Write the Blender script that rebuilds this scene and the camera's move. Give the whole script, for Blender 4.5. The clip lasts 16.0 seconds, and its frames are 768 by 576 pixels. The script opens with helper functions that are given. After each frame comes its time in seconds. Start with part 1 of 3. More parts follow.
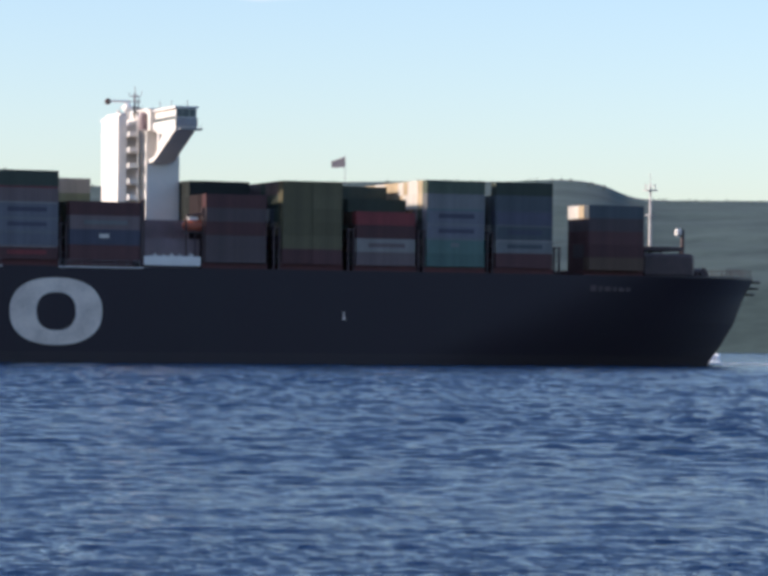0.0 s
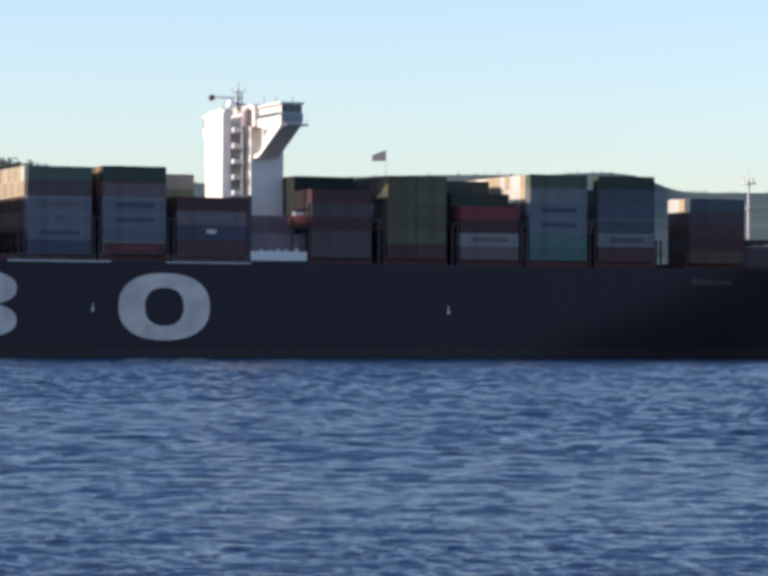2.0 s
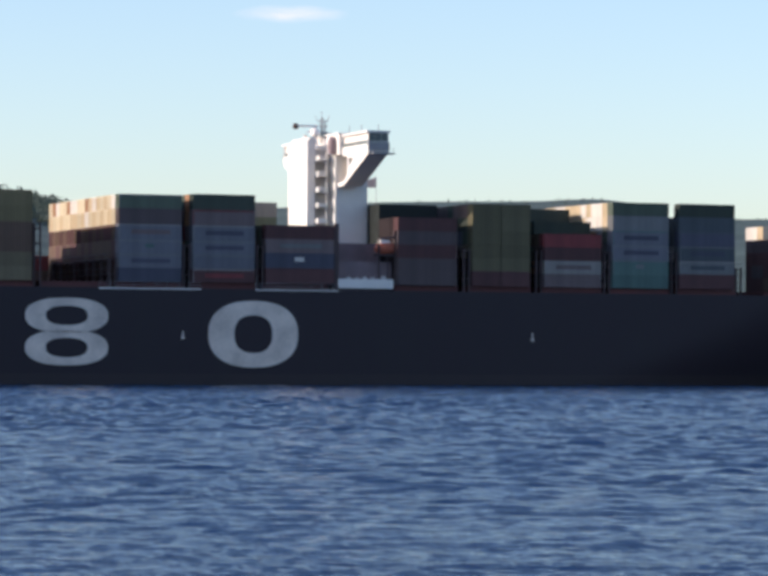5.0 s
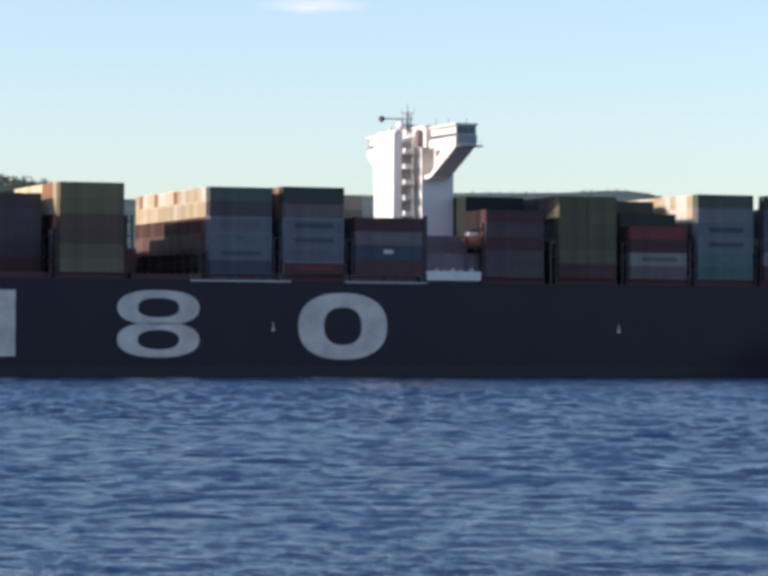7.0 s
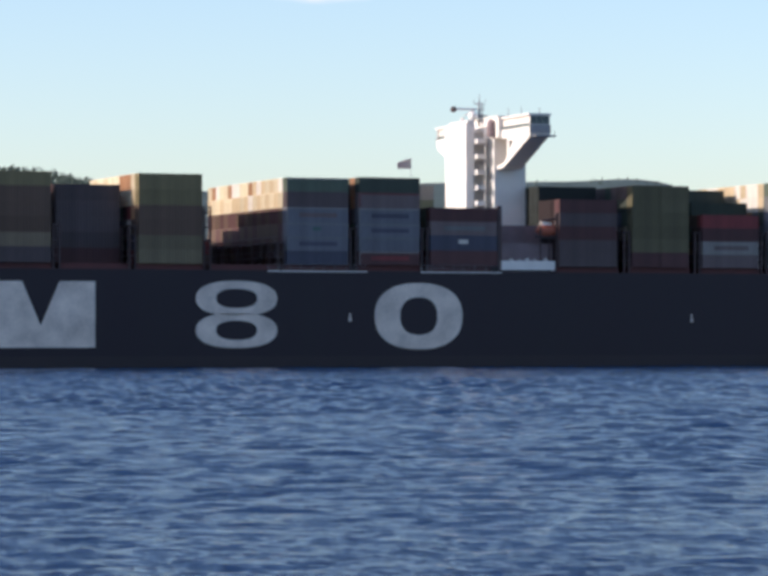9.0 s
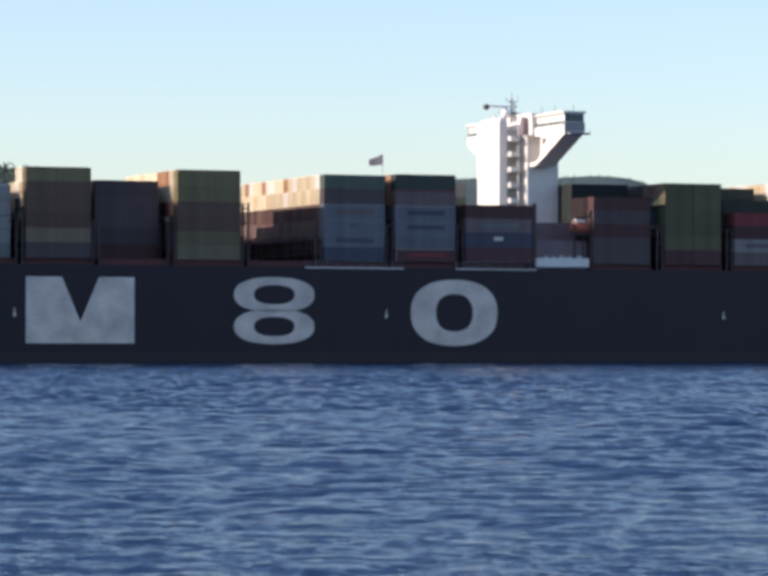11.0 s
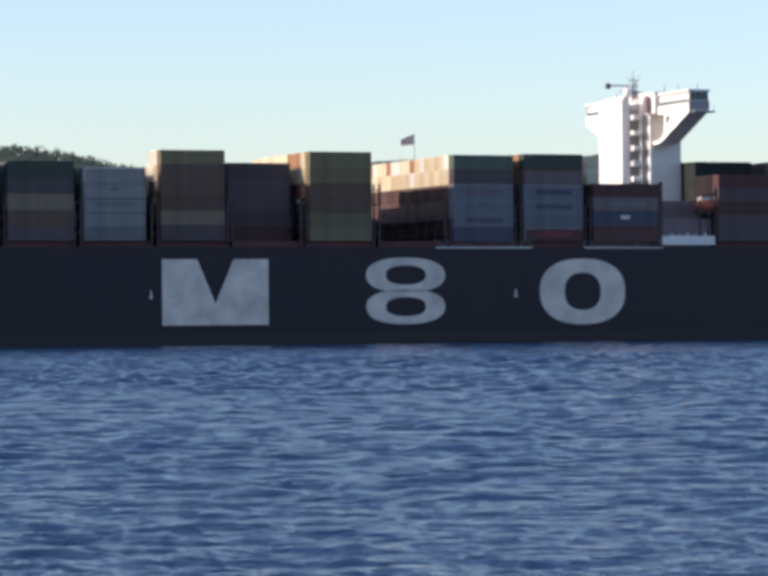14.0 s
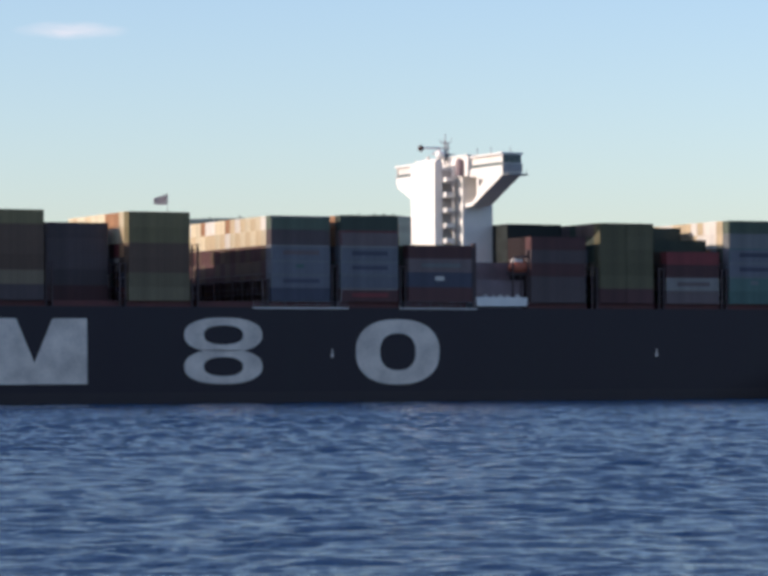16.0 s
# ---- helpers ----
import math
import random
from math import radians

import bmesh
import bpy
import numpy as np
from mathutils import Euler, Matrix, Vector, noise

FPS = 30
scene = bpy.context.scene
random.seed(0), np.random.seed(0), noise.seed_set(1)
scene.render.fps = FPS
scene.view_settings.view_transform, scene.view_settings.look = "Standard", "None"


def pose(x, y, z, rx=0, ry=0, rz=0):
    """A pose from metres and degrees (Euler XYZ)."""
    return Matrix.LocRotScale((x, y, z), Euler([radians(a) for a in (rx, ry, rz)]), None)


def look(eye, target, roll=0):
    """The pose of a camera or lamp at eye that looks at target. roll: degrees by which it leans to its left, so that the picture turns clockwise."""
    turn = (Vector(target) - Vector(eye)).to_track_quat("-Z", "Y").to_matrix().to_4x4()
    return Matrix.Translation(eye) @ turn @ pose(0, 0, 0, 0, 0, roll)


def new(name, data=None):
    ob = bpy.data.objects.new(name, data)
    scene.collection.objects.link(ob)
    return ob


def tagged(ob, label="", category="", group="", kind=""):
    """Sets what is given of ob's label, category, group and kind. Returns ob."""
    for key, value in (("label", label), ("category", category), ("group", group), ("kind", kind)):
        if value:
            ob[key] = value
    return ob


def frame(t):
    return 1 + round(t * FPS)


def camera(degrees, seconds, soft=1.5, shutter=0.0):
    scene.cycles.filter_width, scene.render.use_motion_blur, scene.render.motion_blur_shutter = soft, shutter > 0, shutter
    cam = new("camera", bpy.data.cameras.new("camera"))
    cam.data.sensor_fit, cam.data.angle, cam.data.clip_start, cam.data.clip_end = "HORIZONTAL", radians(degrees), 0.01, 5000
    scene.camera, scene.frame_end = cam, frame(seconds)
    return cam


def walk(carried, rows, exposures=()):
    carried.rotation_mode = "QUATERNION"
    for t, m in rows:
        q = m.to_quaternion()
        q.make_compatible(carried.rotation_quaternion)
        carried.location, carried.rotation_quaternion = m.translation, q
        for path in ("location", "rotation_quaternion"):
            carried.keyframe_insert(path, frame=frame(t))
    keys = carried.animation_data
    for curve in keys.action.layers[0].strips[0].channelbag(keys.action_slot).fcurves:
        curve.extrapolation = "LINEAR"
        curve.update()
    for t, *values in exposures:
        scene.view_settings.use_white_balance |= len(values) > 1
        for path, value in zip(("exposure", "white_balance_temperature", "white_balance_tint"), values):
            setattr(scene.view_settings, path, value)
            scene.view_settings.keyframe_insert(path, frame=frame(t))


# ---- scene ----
# ---- camera: held by hand on a slowly drifting boat, five metres above the water ----
cam = camera(13.296, 16.0, soft=4.0)
EYE = (0.0, 0.0, 5.0)
DRIFT = (-1.899, 0.771)          # metres a second
# seconds, bearing, tilt and lean in degrees
AIM = [
    (0.0, 4.876, 0.883, -0.539), (0.5, 5.02, 1.359, -0.493), (1.0, 5.098, 1.448, -0.247),
    (1.5, 4.715, 1.119, -0.395), (2.0, 4.235, 0.77, -0.297), (2.5, 4.356, 0.689, -0.167),
    (3.0, 4.62, 0.971, -0.256), (3.5, 4.662, 1.286, -0.215), (3.7, 4.577, 1.332, -0.273),
    (5.8, 4.442, 1.079, -0.239), (6.0, 4.174, 1.026, -0.121), (6.5, 4.037, 0.964, -0.132),
    (7.0, 4.173, 1.089, -0.221), (7.5, 4.26, 0.952, -0.321), (8.0, 3.817, 0.912, -0.077),
    (8.5, 3.722, 0.791, -0.008), (9.0, 4.057, 0.909, 0.022), (9.2, 4.002, 1.037, 0.111),
    (11.3, 4.667, 0.836, -0.122), (11.5, 3.617, 1.45, -0.644), (12.0, 2.315, 0.544, -0.446),
    (12.5, 3.045, 0.14, 0.479), (13.0, 3.438, 0.009, -0.197), (13.5, 3.066, 0.097, 0.272),
    (14.0, 4.173, 0.5, 0.447), (14.5, 5.329, 0.656, 0.332), (15.0, 7.095, 1.399, 0.19),
    (15.5, 7.776, 1.733, 0.098), (16.0, 8.554, 1.524, 0.276),
]


def aim(t, bearing, tilt, lean):
    a, e = radians(bearing), radians(tilt)
    eye = Vector((EYE[0] + DRIFT[0] * t, EYE[1] + DRIFT[1] * t, EYE[2]))
    way = Vector((math.sin(a) * math.cos(e), math.cos(a) * math.cos(e), math.sin(e)))
    return look(eye, eye + way * 100, -lean)


walk(cam, [(t, aim(t, b, e, l)) for t, b, e, l in AIM], exposures=[(t, v, 6230, 18) for t, v in ((0.0, 0.0), (9.0, 0.0), (11.5, 0.04), (13.5, 0.03), (14.5, 0.0), (15.0, -0.08), (15.5, -0.16), (16.0, -0.22))])

# ---- light: a low sun on the left, clear sky ----
SUN_EL, SUN_AZ = 20.5, -93.0      # the bearing is counted from straight ahead to the right
world = bpy.data.worlds.new("sky")
scene.world = world
world.use_nodes = True
wn = world.node_tree.nodes
sky = wn.new("ShaderNodeTexSky")
sky.sky_type = "NISHITA"
sky.sun_disc = False
sky.sun_elevation, sky.sun_rotation = radians(SUN_EL), radians(SUN_AZ)
sky.altitude, sky.air_density, sky.dust_density, sky.ozone_density = 0, 1.0, 0.7, 2.5
wn["Background"].inputs["Strength"].default_value = 0.208
world.node_tree.links.new(sky.outputs[0], wn["Background"].inputs["Color"])
sun_data = bpy.data.lights.new("sun", "SUN")
sun_data.energy, sun_data.angle, sun_data.color = 6.0, radians(0.5), (1.0, 0.88, 0.72)
sun = new("sun", sun_data)
_a, _e = radians(SUN_AZ), radians(SUN_EL)
sun.matrix_world = look((-400, 500, 300), Vector((-400, 500, 300)) - Vector((math.sin(_a) * math.cos(_e), math.cos(_a) * math.cos(_e), math.sin(_e))))


# ---- materials ----
def rgb(c):
    return (*c, 1.0)


def paint(name, colour, rough=0.5, metal=0.0, wear=0.25, scale=0.6, bump=0.0, streak=False, vary=0.12, spec=0.3):
    """Painted or plain surface: two scales of wear, optional vertical rust streaks, a little change from thing to thing."""
    m = bpy.data.materials.new(name)
    m.use_nodes = True
    n, l = m.node_tree.nodes, m.node_tree.links
    p = n["Principled BSDF"]
    p.inputs["Roughness"].default_value, p.inputs["Metallic"].default_value = rough, metal
    p.inputs["Specular IOR Level"].default_value = spec
    co = n.new("ShaderNodeTexCoord")
    big, small = n.new("ShaderNodeTexNoise"), n.new("ShaderNodeTexNoise")
    big.inputs["Scale"].default_value, small.inputs["Scale"].default_value = scale, scale * 9
    big.inputs["Detail"].default_value = small.inputs["Detail"].default_value = 5
    src = co.outputs["Object"]
    if streak:
        mp = n.new("ShaderNodeMapping")
        mp.inputs["Scale"].default_value = (1, 1, 0.12)
        l.new(src, mp.inputs[0])
        src = mp.outputs[0]
    l.new(src, big.inputs["Vector"]), l.new(src, small.inputs["Vector"])
    add = n.new("ShaderNodeMath")
    add.operation = "MULTIPLY_ADD"
    add.inputs[1].default_value = 0.4
    l.new(small.outputs[0], add.inputs[0]), l.new(big.outputs[0], add.inputs[2])
    rmp = n.new("ShaderNodeValToRGB")
    rmp.color_ramp.elements[0].position, rmp.color_ramp.elements[1].position = 0.45, 0.95
    dark = tuple(c * (1 - wear) + 0.03 * wear for c in colour)
    rmp.color_ramp.elements[0].color, rmp.color_ramp.elements[1].color = rgb(colour), rgb(dark)
    l.new(add.outputs[0], rmp.inputs[0])
    info = n.new("ShaderNodeObjectInfo")
    hsv = n.new("ShaderNodeHueSaturation")
    mr = n.new("ShaderNodeMapRange")
    mr.inputs["To Min"].default_value, mr.inputs["To Max"].default_value = 1 - vary, 1 + vary
    l.new(info.outputs["Random"], mr.inputs["Value"]), l.new(mr.outputs[0], hsv.inputs["Value"])
    l.new(rmp.outputs[0], hsv.inputs["Color"]), l.new(hsv.outputs[0], p.inputs["Base Color"])
    if bump:
        b = n.new("ShaderNodeBump")
        b.inputs["Strength"].default_value, b.inputs["Distance"].default_value = bump, 0.05
        l.new(add.outputs[0], b.inputs["Height"]), l.new(b.outputs[0], p.inputs["Normal"])
    return m


HULL = paint("hull_paint", (0.029, 0.0195, 0.026), 0.5, wear=0.35, scale=0.08, streak=True)
BOOT = paint("boot_topping", (0.05, 0.036, 0.039), 0.6, wear=0.4, scale=0.15, streak=True)
LETTER = paint("white_hull_marking", (0.9, 0.77, 0.66), 0.5, wear=0.45, scale=0.22, vary=0.03)
DECK = paint("deck_red", (0.15, 0.05, 0.046), 0.7, wear=0.4, scale=0.3)
HOUSE = paint("mauve_house_paint", (0.30, 0.215, 0.22), 0.6, wear=0.3, scale=0.4)
STEEL = paint("dark_steel", (0.095, 0.062, 0.06), 0.6, wear=0.4, scale=0.6)
WHITE = paint("white_paint", (0.83, 0.78, 0.72), 0.45, wear=0.1, scale=0.3)
OFFWHITE = paint("worn_white_paint", (0.66, 0.61, 0.56), 0.5, wear=0.2, scale=0.3)
GLASS = paint("window_glass", (0.10, 0.125, 0.12), 0.12, wear=0.0)
ORANGE = paint("lifeboat_orange", (0.5, 0.13, 0.07), 0.4, wear=0.3)
FOAM = paint("white_foam", (0.92, 0.93, 0.95), 0.6, wear=0.0)
GREY = paint("grey_steel", (0.3, 0.3, 0.31), 0.5, wear=0.3)
CLOTH = paint("red_cloth", (0.5, 0.38, 0.36), 0.9, wear=0.1)
PALETTE = {
    # two near-black tones here carry painted shade for the bay before the tower
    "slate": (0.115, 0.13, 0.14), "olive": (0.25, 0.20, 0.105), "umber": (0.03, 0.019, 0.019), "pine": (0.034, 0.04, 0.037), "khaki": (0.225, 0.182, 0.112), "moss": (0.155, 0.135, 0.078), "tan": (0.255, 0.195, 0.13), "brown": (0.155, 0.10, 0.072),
    "maroon": (0.125, 0.062, 0.06), "red": (0.26, 0.065, 0.065), "blue": (0.20, 0.20, 0.225), "navy": (0.108, 0.108, 0.14),
    "teal": (0.125, 0.20, 0.175), "green": (0.125, 0.15, 0.11), "darkgreen": (0.072, 0.085, 0.066), "grey": (0.22, 0.22, 0.215),
    "lilac": (0.262, 0.248, 0.238), "white": (0.78, 0.71, 0.62), "mauve": (0.20, 0.15, 0.145), "orange": (0.45, 0.24, 0.13),
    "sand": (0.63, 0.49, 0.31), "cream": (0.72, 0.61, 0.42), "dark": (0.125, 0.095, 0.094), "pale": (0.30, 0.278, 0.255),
}
BOX = {k: paint("container_" + k, v, 0.72, wear=0.4, scale=0.5, streak=True, spec=0.12) for k, v in PALETTE.items()}


def water_material():
    m = bpy.data.materials.new("sea_water")
    m.use_nodes = True
    n, l = m.node_tree.nodes, m.node_tree.links
    p = n["Principled BSDF"]
    p.inputs["Base Color"].default_value = (0.008, 0.028, 0.077, 1)
    p.inputs["Roughness"].default_value, p.inputs["IOR"].default_value = 0.14, 1.333
    co = n.new("ShaderNodeTexCoord")
    # wind patches, drawn out along the crests, raise and calm the ripples
    patch, span, level = n.new("ShaderNodeTexNoise"), n.new("ShaderNodeMapping"), n.new("ShaderNodeMapRange")
    span.inputs["Scale"].default_value = (0.42, 0.11, 1.0)
    patch.inputs["Scale"].default_value, patch.inputs["Detail"].default_value, patch.inputs["Roughness"].default_value = 1.0, 7, 0.68
    level.inputs["From Min"].default_value, level.inputs["From Max"].default_value = 0.38, 0.66
    level.inputs["To Min"].default_value, level.inputs["To Max"].default_value = 0.55, 1.35
    l.new(co.outputs["Object"], span.inputs[0]), l.new(span.outputs[0], patch.inputs["Vector"]), l.new(patch.outputs[0], level.inputs["Value"])
    prev = None
    for sc, dist in ((0.14, 1.1), (1.1, 0.15), (3.4, 0.13), (9.0, 0.05)):
        mp, t, b = n.new("ShaderNodeMapping"), n.new("ShaderNodeTexNoise"), n.new("ShaderNodeBump")
        mp.inputs["Rotation"].default_value = (0, 0, 0.12)
        mp.inputs["Scale"].default_value = (0.5, 1.0, 1.0)
        t.inputs["Scale"].default_value, t.inputs["Detail"].default_value = sc, 3
        reach = n.new("ShaderNodeMath")
        reach.operation, reach.inputs[1].default_value = "MULTIPLY", dist
        l.new(level.outputs[0], reach.inputs[0]), l.new(reach.outputs[0], b.inputs["Distance"])
        b.inputs["Strength"].default_value = 1.0
        l.new(co.outputs["Object"], mp.inputs[0]), l.new(mp.outputs[0], t.inputs["Vector"]), l.new(t.outputs[0], b.inputs["Height"])
        if prev:
            l.new(prev.outputs[0], b.inputs["Normal"])
        prev = b
    l.new(prev.outputs[0], p.inputs["Normal"])
    return m


def hill_material():
    m = bpy.data.materials.new("dry_scrub_hillside")
    m.use_nodes = True
    n, l = m.node_tree.nodes, m.node_tree.links
    p = n["Principled BSDF"]
    p.inputs["Roughness"].default_value = 0.9
    co = n.new("ShaderNodeTexCoord")
    a, b = n.new("ShaderNodeTexNoise"), n.new("ShaderNodeTexNoise")
    a.inputs["Scale"].default_value, b.inputs["Scale"].default_value = 0.013, 0.11
    a.inputs["Detail"].default_value = b.inputs["Detail"].default_value = 6
    l.new(co.outputs["Object"], a.inputs["Vector"]), l.new(co.outputs["Object"], b.inputs["Vector"])
    mix = n.new("ShaderNodeMath")
    mix.operation = "MULTIPLY_ADD"
    mix.inputs[1].default_value = 0.6
    l.new(b.outputs[0], mix.inputs[0]), l.new(a.outputs[0], mix.inputs[2])
    r = n.new("ShaderNodeValToRGB")
    r.color_ramp.elements[0].position, r.color_ramp.elements[1].position = 0.6, 1.0
    r.color_ramp.elements[0].color, r.color_ramp.elements[1].color = (0.022, 0.042, 0.036, 1), (0.055, 0.085, 0.072, 1)
    l.new(mix.outputs[0], r.inputs[0]), l.new(r.outputs[0], p.inputs["Base Color"])
    return m


WATER, HILL = water_material(), hill_material()
LEAF = paint("dark_pine_foliage", (0.072, 0.095, 0.075), 0.9, wear=0.3, scale=0.2)


# ---- mesh helpers ----
def box(bm, x0, x1, y0, y1, z0, z1, mat=0, bevel=0.0):
    r = bmesh.ops.create_cube(bm, size=1.0)
    vs = r["verts"]
    for v in vs:
        v.co = Vector(((x0 + x1) / 2 + v.co.x * (x1 - x0), (y0 + y1) / 2 + v.co.y * (y1 - y0), (z0 + z1) / 2 + v.co.z * (z1 - z0)))
    fs = {f for v in vs for f in v.link_faces}
    for f in fs:
        f.material_index = mat
    if bevel:
        es = {e for f in fs for e in f.edges}
        bmesh.ops.bevel(bm, geom=list(es), offset=bevel, segments=1, affect="EDGES")
    return vs


def rod(bm, a, b, r, sides=8, r2=None):
    a, b = Vector(a), Vector(b)
    d = b - a
    m = Matrix.Translation((a + b) / 2) @ d.to_track_quat("Z", "Y").to_matrix().to_4x4()
    bmesh.ops.create_cone(bm, cap_ends=True, segments=sides, radius1=r, radius2=r if r2 is None else r2, depth=d.length, matrix=m)


def prism(bm, outline, y0, y1, axes="xz"):
    """A closed outline pushed through from y0 to y1."""
    def at(p, y):
        return {"xz": (p[0], y, p[1]), "yz": (y, p[0], p[1]), "xy": (p[0], p[1], y)}[axes]
    a = [bm.verts.new(at(p, y0)) for p in outline]
    b = [bm.verts.new(at(p, y1)) for p in outline]
    fs = [bm.faces.new(a), bm.faces.new(b[::-1])]
    for i in range(len(a)):
        j = (i + 1) % len(a)
        fs.append(bm.faces.new((a[j], a[i], b[i], b[j])))
    bmesh.ops.recalc_face_normals(bm, faces=fs)


def mesh(name, bm, *mats):
    me = bpy.data.meshes.new(name)
    bm.to_mesh(me)
    bm.free()
    for m in mats:
        me.materials.append(m)
    return me


def part(name, bm, material, parent, label=""):
    ob = new(name, mesh(name, bm, material))
    ob.parent = parent
    return tagged(ob, label)


def made(name, build, material, parent, label=""):
    bm = bmesh.new()
    build(bm)
    return part(name, bm, material, parent, label)


# ---- the sea: one sheet from the near shore out to the horizon, with real waves ----
def sea():
    rng = np.random.default_rng(4)
    ox, oy = -18.0, -55.0
    az = np.concatenate((np.linspace(-180, -8, 40, endpoint=False), np.linspace(-8, 18, 760), np.linspace(18, 180, 40)[1:]))
    dist = np.concatenate((np.linspace(0.5, 105, 10, endpoint=False), 55 + np.geomspace(50, 690, 1250), np.geomspace(745, 4900, 16)[1:]))
    A, R = np.meshgrid(np.radians(az), dist)
    x, y = ox + R * np.sin(A), oy + R * np.cos(A)
    step = np.maximum((R - 55) * 0.0021, R * np.radians(26 / 760))
    ripple, chop = np.zeros_like(x), np.zeros_like(x)
    for i in range(160):
        if i < 100:
            wave, sheet = 0.28 * (0.8 / 0.28) ** rng.random(), ripple
            amp = 0.0098 * wave
        else:
            wave, sheet = 0.9 * (4.5 / 0.9) ** rng.random(), chop
            amp = 0.0095 * wave * (0.9 / wave) ** 0.25
        turn = rng.normal(math.radians(266), 0.46)
        fade = np.clip((wave / step - 2.0) / 2.0, 0, 1)
        ph = (x * math.cos(turn) + y * math.sin(turn)) * 2 * math.pi / wave + rng.random() * 6.283
        sheet += amp * fade * (np.exp(np.sin(ph)) - 1.27) * 0.85
    # sheltered near the shore, rougher out in the fairway, with gusts across it
    gust = 0.95 + 0.3 * np.sin(x * 0.045 + 1.2 * np.sin(y * 0.021)) * np.sin(y * 0.034 + 1.5 * np.sin(x * 0.018 + 1))
    z = gust * (ripple * np.interp(R, (105, 300), (0.76, 1.0)) + chop * np.interp(R, (105, 200, 420), (0.32, 0.74, 1.75)))
    z = np.where((np.abs(np.degrees(A) - 5) < 13.01) & (R > 104) & (R < 745.5), z, 0)
    nr, nc = x.shape
    me = bpy.data.meshes.new("water")
    idx = np.arange(nr * nc).reshape(nr, nc)
    quads = np.stack((idx[:-1, :-1], idx[:-1, 1:], idx[1:, 1:], idx[1:, :-1]), -1).reshape(-1, 4)
    me.vertices.add(nr * nc)
    me.vertices.foreach_set("co", np.stack((x, y, z), -1).astype(np.float32).ravel())
    me.loops.add(quads.size)
    me.loops.foreach_set("vertex_index", quads[:, ::-1].ravel().astype(np.int32))
    me.polygons.add(len(quads))
    me.polygons.foreach_set("loop_start", np.arange(0, quads.size, 4, dtype=np.int32))
    me.polygons.foreach_set("use_smooth", np.ones(len(quads), dtype=bool))
    me.update(calc_edges=True)
    me.materials.append(WATER)
    return tagged(new("water", me), "deep blue choppy sea water with small wind waves", "sea", kind="structure")


water = sea()


# ---- the far shore ----
def ridge(b):
    """Height of the skyline, in degrees above the eye, at a bearing."""
    s = lambda v: 1 / (1 + math.exp(-v))
    return (2.44 + 0.385 * math.exp(-((b + 2.9) / 1.9) ** 2) + 0.1 * s((-b - 5) / 0.8)
            + 0.31 * s((b - 2.3) / 0.9) * s((8.9 - b) / 0.18) + 0.04 * math.exp(-((b - 7.9) / 0.6) ** 2) + 0.1 * math.exp(-((b - 0.2) / 1.2) ** 2))


def ground_height(x, y):
    b = math.degrees(math.atan2(x, y))
    top = 5 + 3000 * math.tan(radians(ridge(max(-40, min(40, b)))))
    d = math.hypot(x, y)
    u = (d - 1500) / 1500
    if u <= 0:
        return -6.0 + u * 10
    rough = noise.fractal(Vector((x * 0.004, y * 0.004, 3.1)), 1.0, 2.0, 5)
    if u <= 1:
        return top * (0.10 * min(1, u * 12) + 0.90 * (u ** 0.85)) + rough * 14 * min(1, u * 6) * (1 - u) - 2 * (1 - u)
    return top * (1 - 0.35 * (u - 1)) + rough * 8 * min(1, (u - 1) * 4)


def far_shore():
    az = np.linspace(-30, 34, 420)
    dist = np.concatenate((np.linspace(1450, 3000, 90), np.linspace(3000, 4800, 16)[1:]))
    verts = []
    for d in dist:
        for a in az:
            x, y = d * math.sin(radians(a)), d * math.cos(radians(a))
            verts.append((x, y, ground_height(x, y)))
    n = len(az)
    faces = [(i * n + j, i * n + j + 1, (i + 1) * n + j + 1, (i + 1) * n + j) for i in range(len(dist) - 1) for j in range(n - 1)]
    me = bpy.data.meshes.new("ground")
    me.from_pydata(verts, [], faces)
    me.polygons.foreach_set("use_smooth", np.ones(len(faces), dtype=bool))
    me.materials.append(HILL)
    return tagged(new("ground", me), "hazy dry scrub hillside of the far shore", "hillside", kind="structure")


far_shore()


def unseen_shore():
    """Unseen hills added behind the viewer: they close the strait and dim the hull."""
    verts, faces = [], []
    az = np.linspace(60, 300, 120)
    dist = [420, 450, 520, 640, 800, 1000]
    for k, d in enumerate(dist):
        for a in az:
            x, y = d * math.sin(radians(a)), d * math.cos(radians(a))
            edge = min(1, (a - 60) / 40, (300 - a) / 40)
            h = (-4, 5, 32, 70, 100, 120)[k] * (0.35 + 0.65 * edge) * (1 + 0.35 * noise.noise(Vector((x * 0.006, y * 0.006, 1))))
            verts.append((x, y, h))
    n = len(az)
    faces = [(i * n + j, i * n + j + 1, (i + 1) * n + j + 1, (i + 1) * n + j) for i in range(len(dist) - 1) for j in range(n - 1)]
    me = bpy.data.meshes.new("ground")
    me.from_pydata(verts, [], faces)
    me.materials.append(HILL)
    return tagged(new("ground", me), "unseen low scrub hills added behind the viewer", "hillside", kind="structure")


unseen_shore()


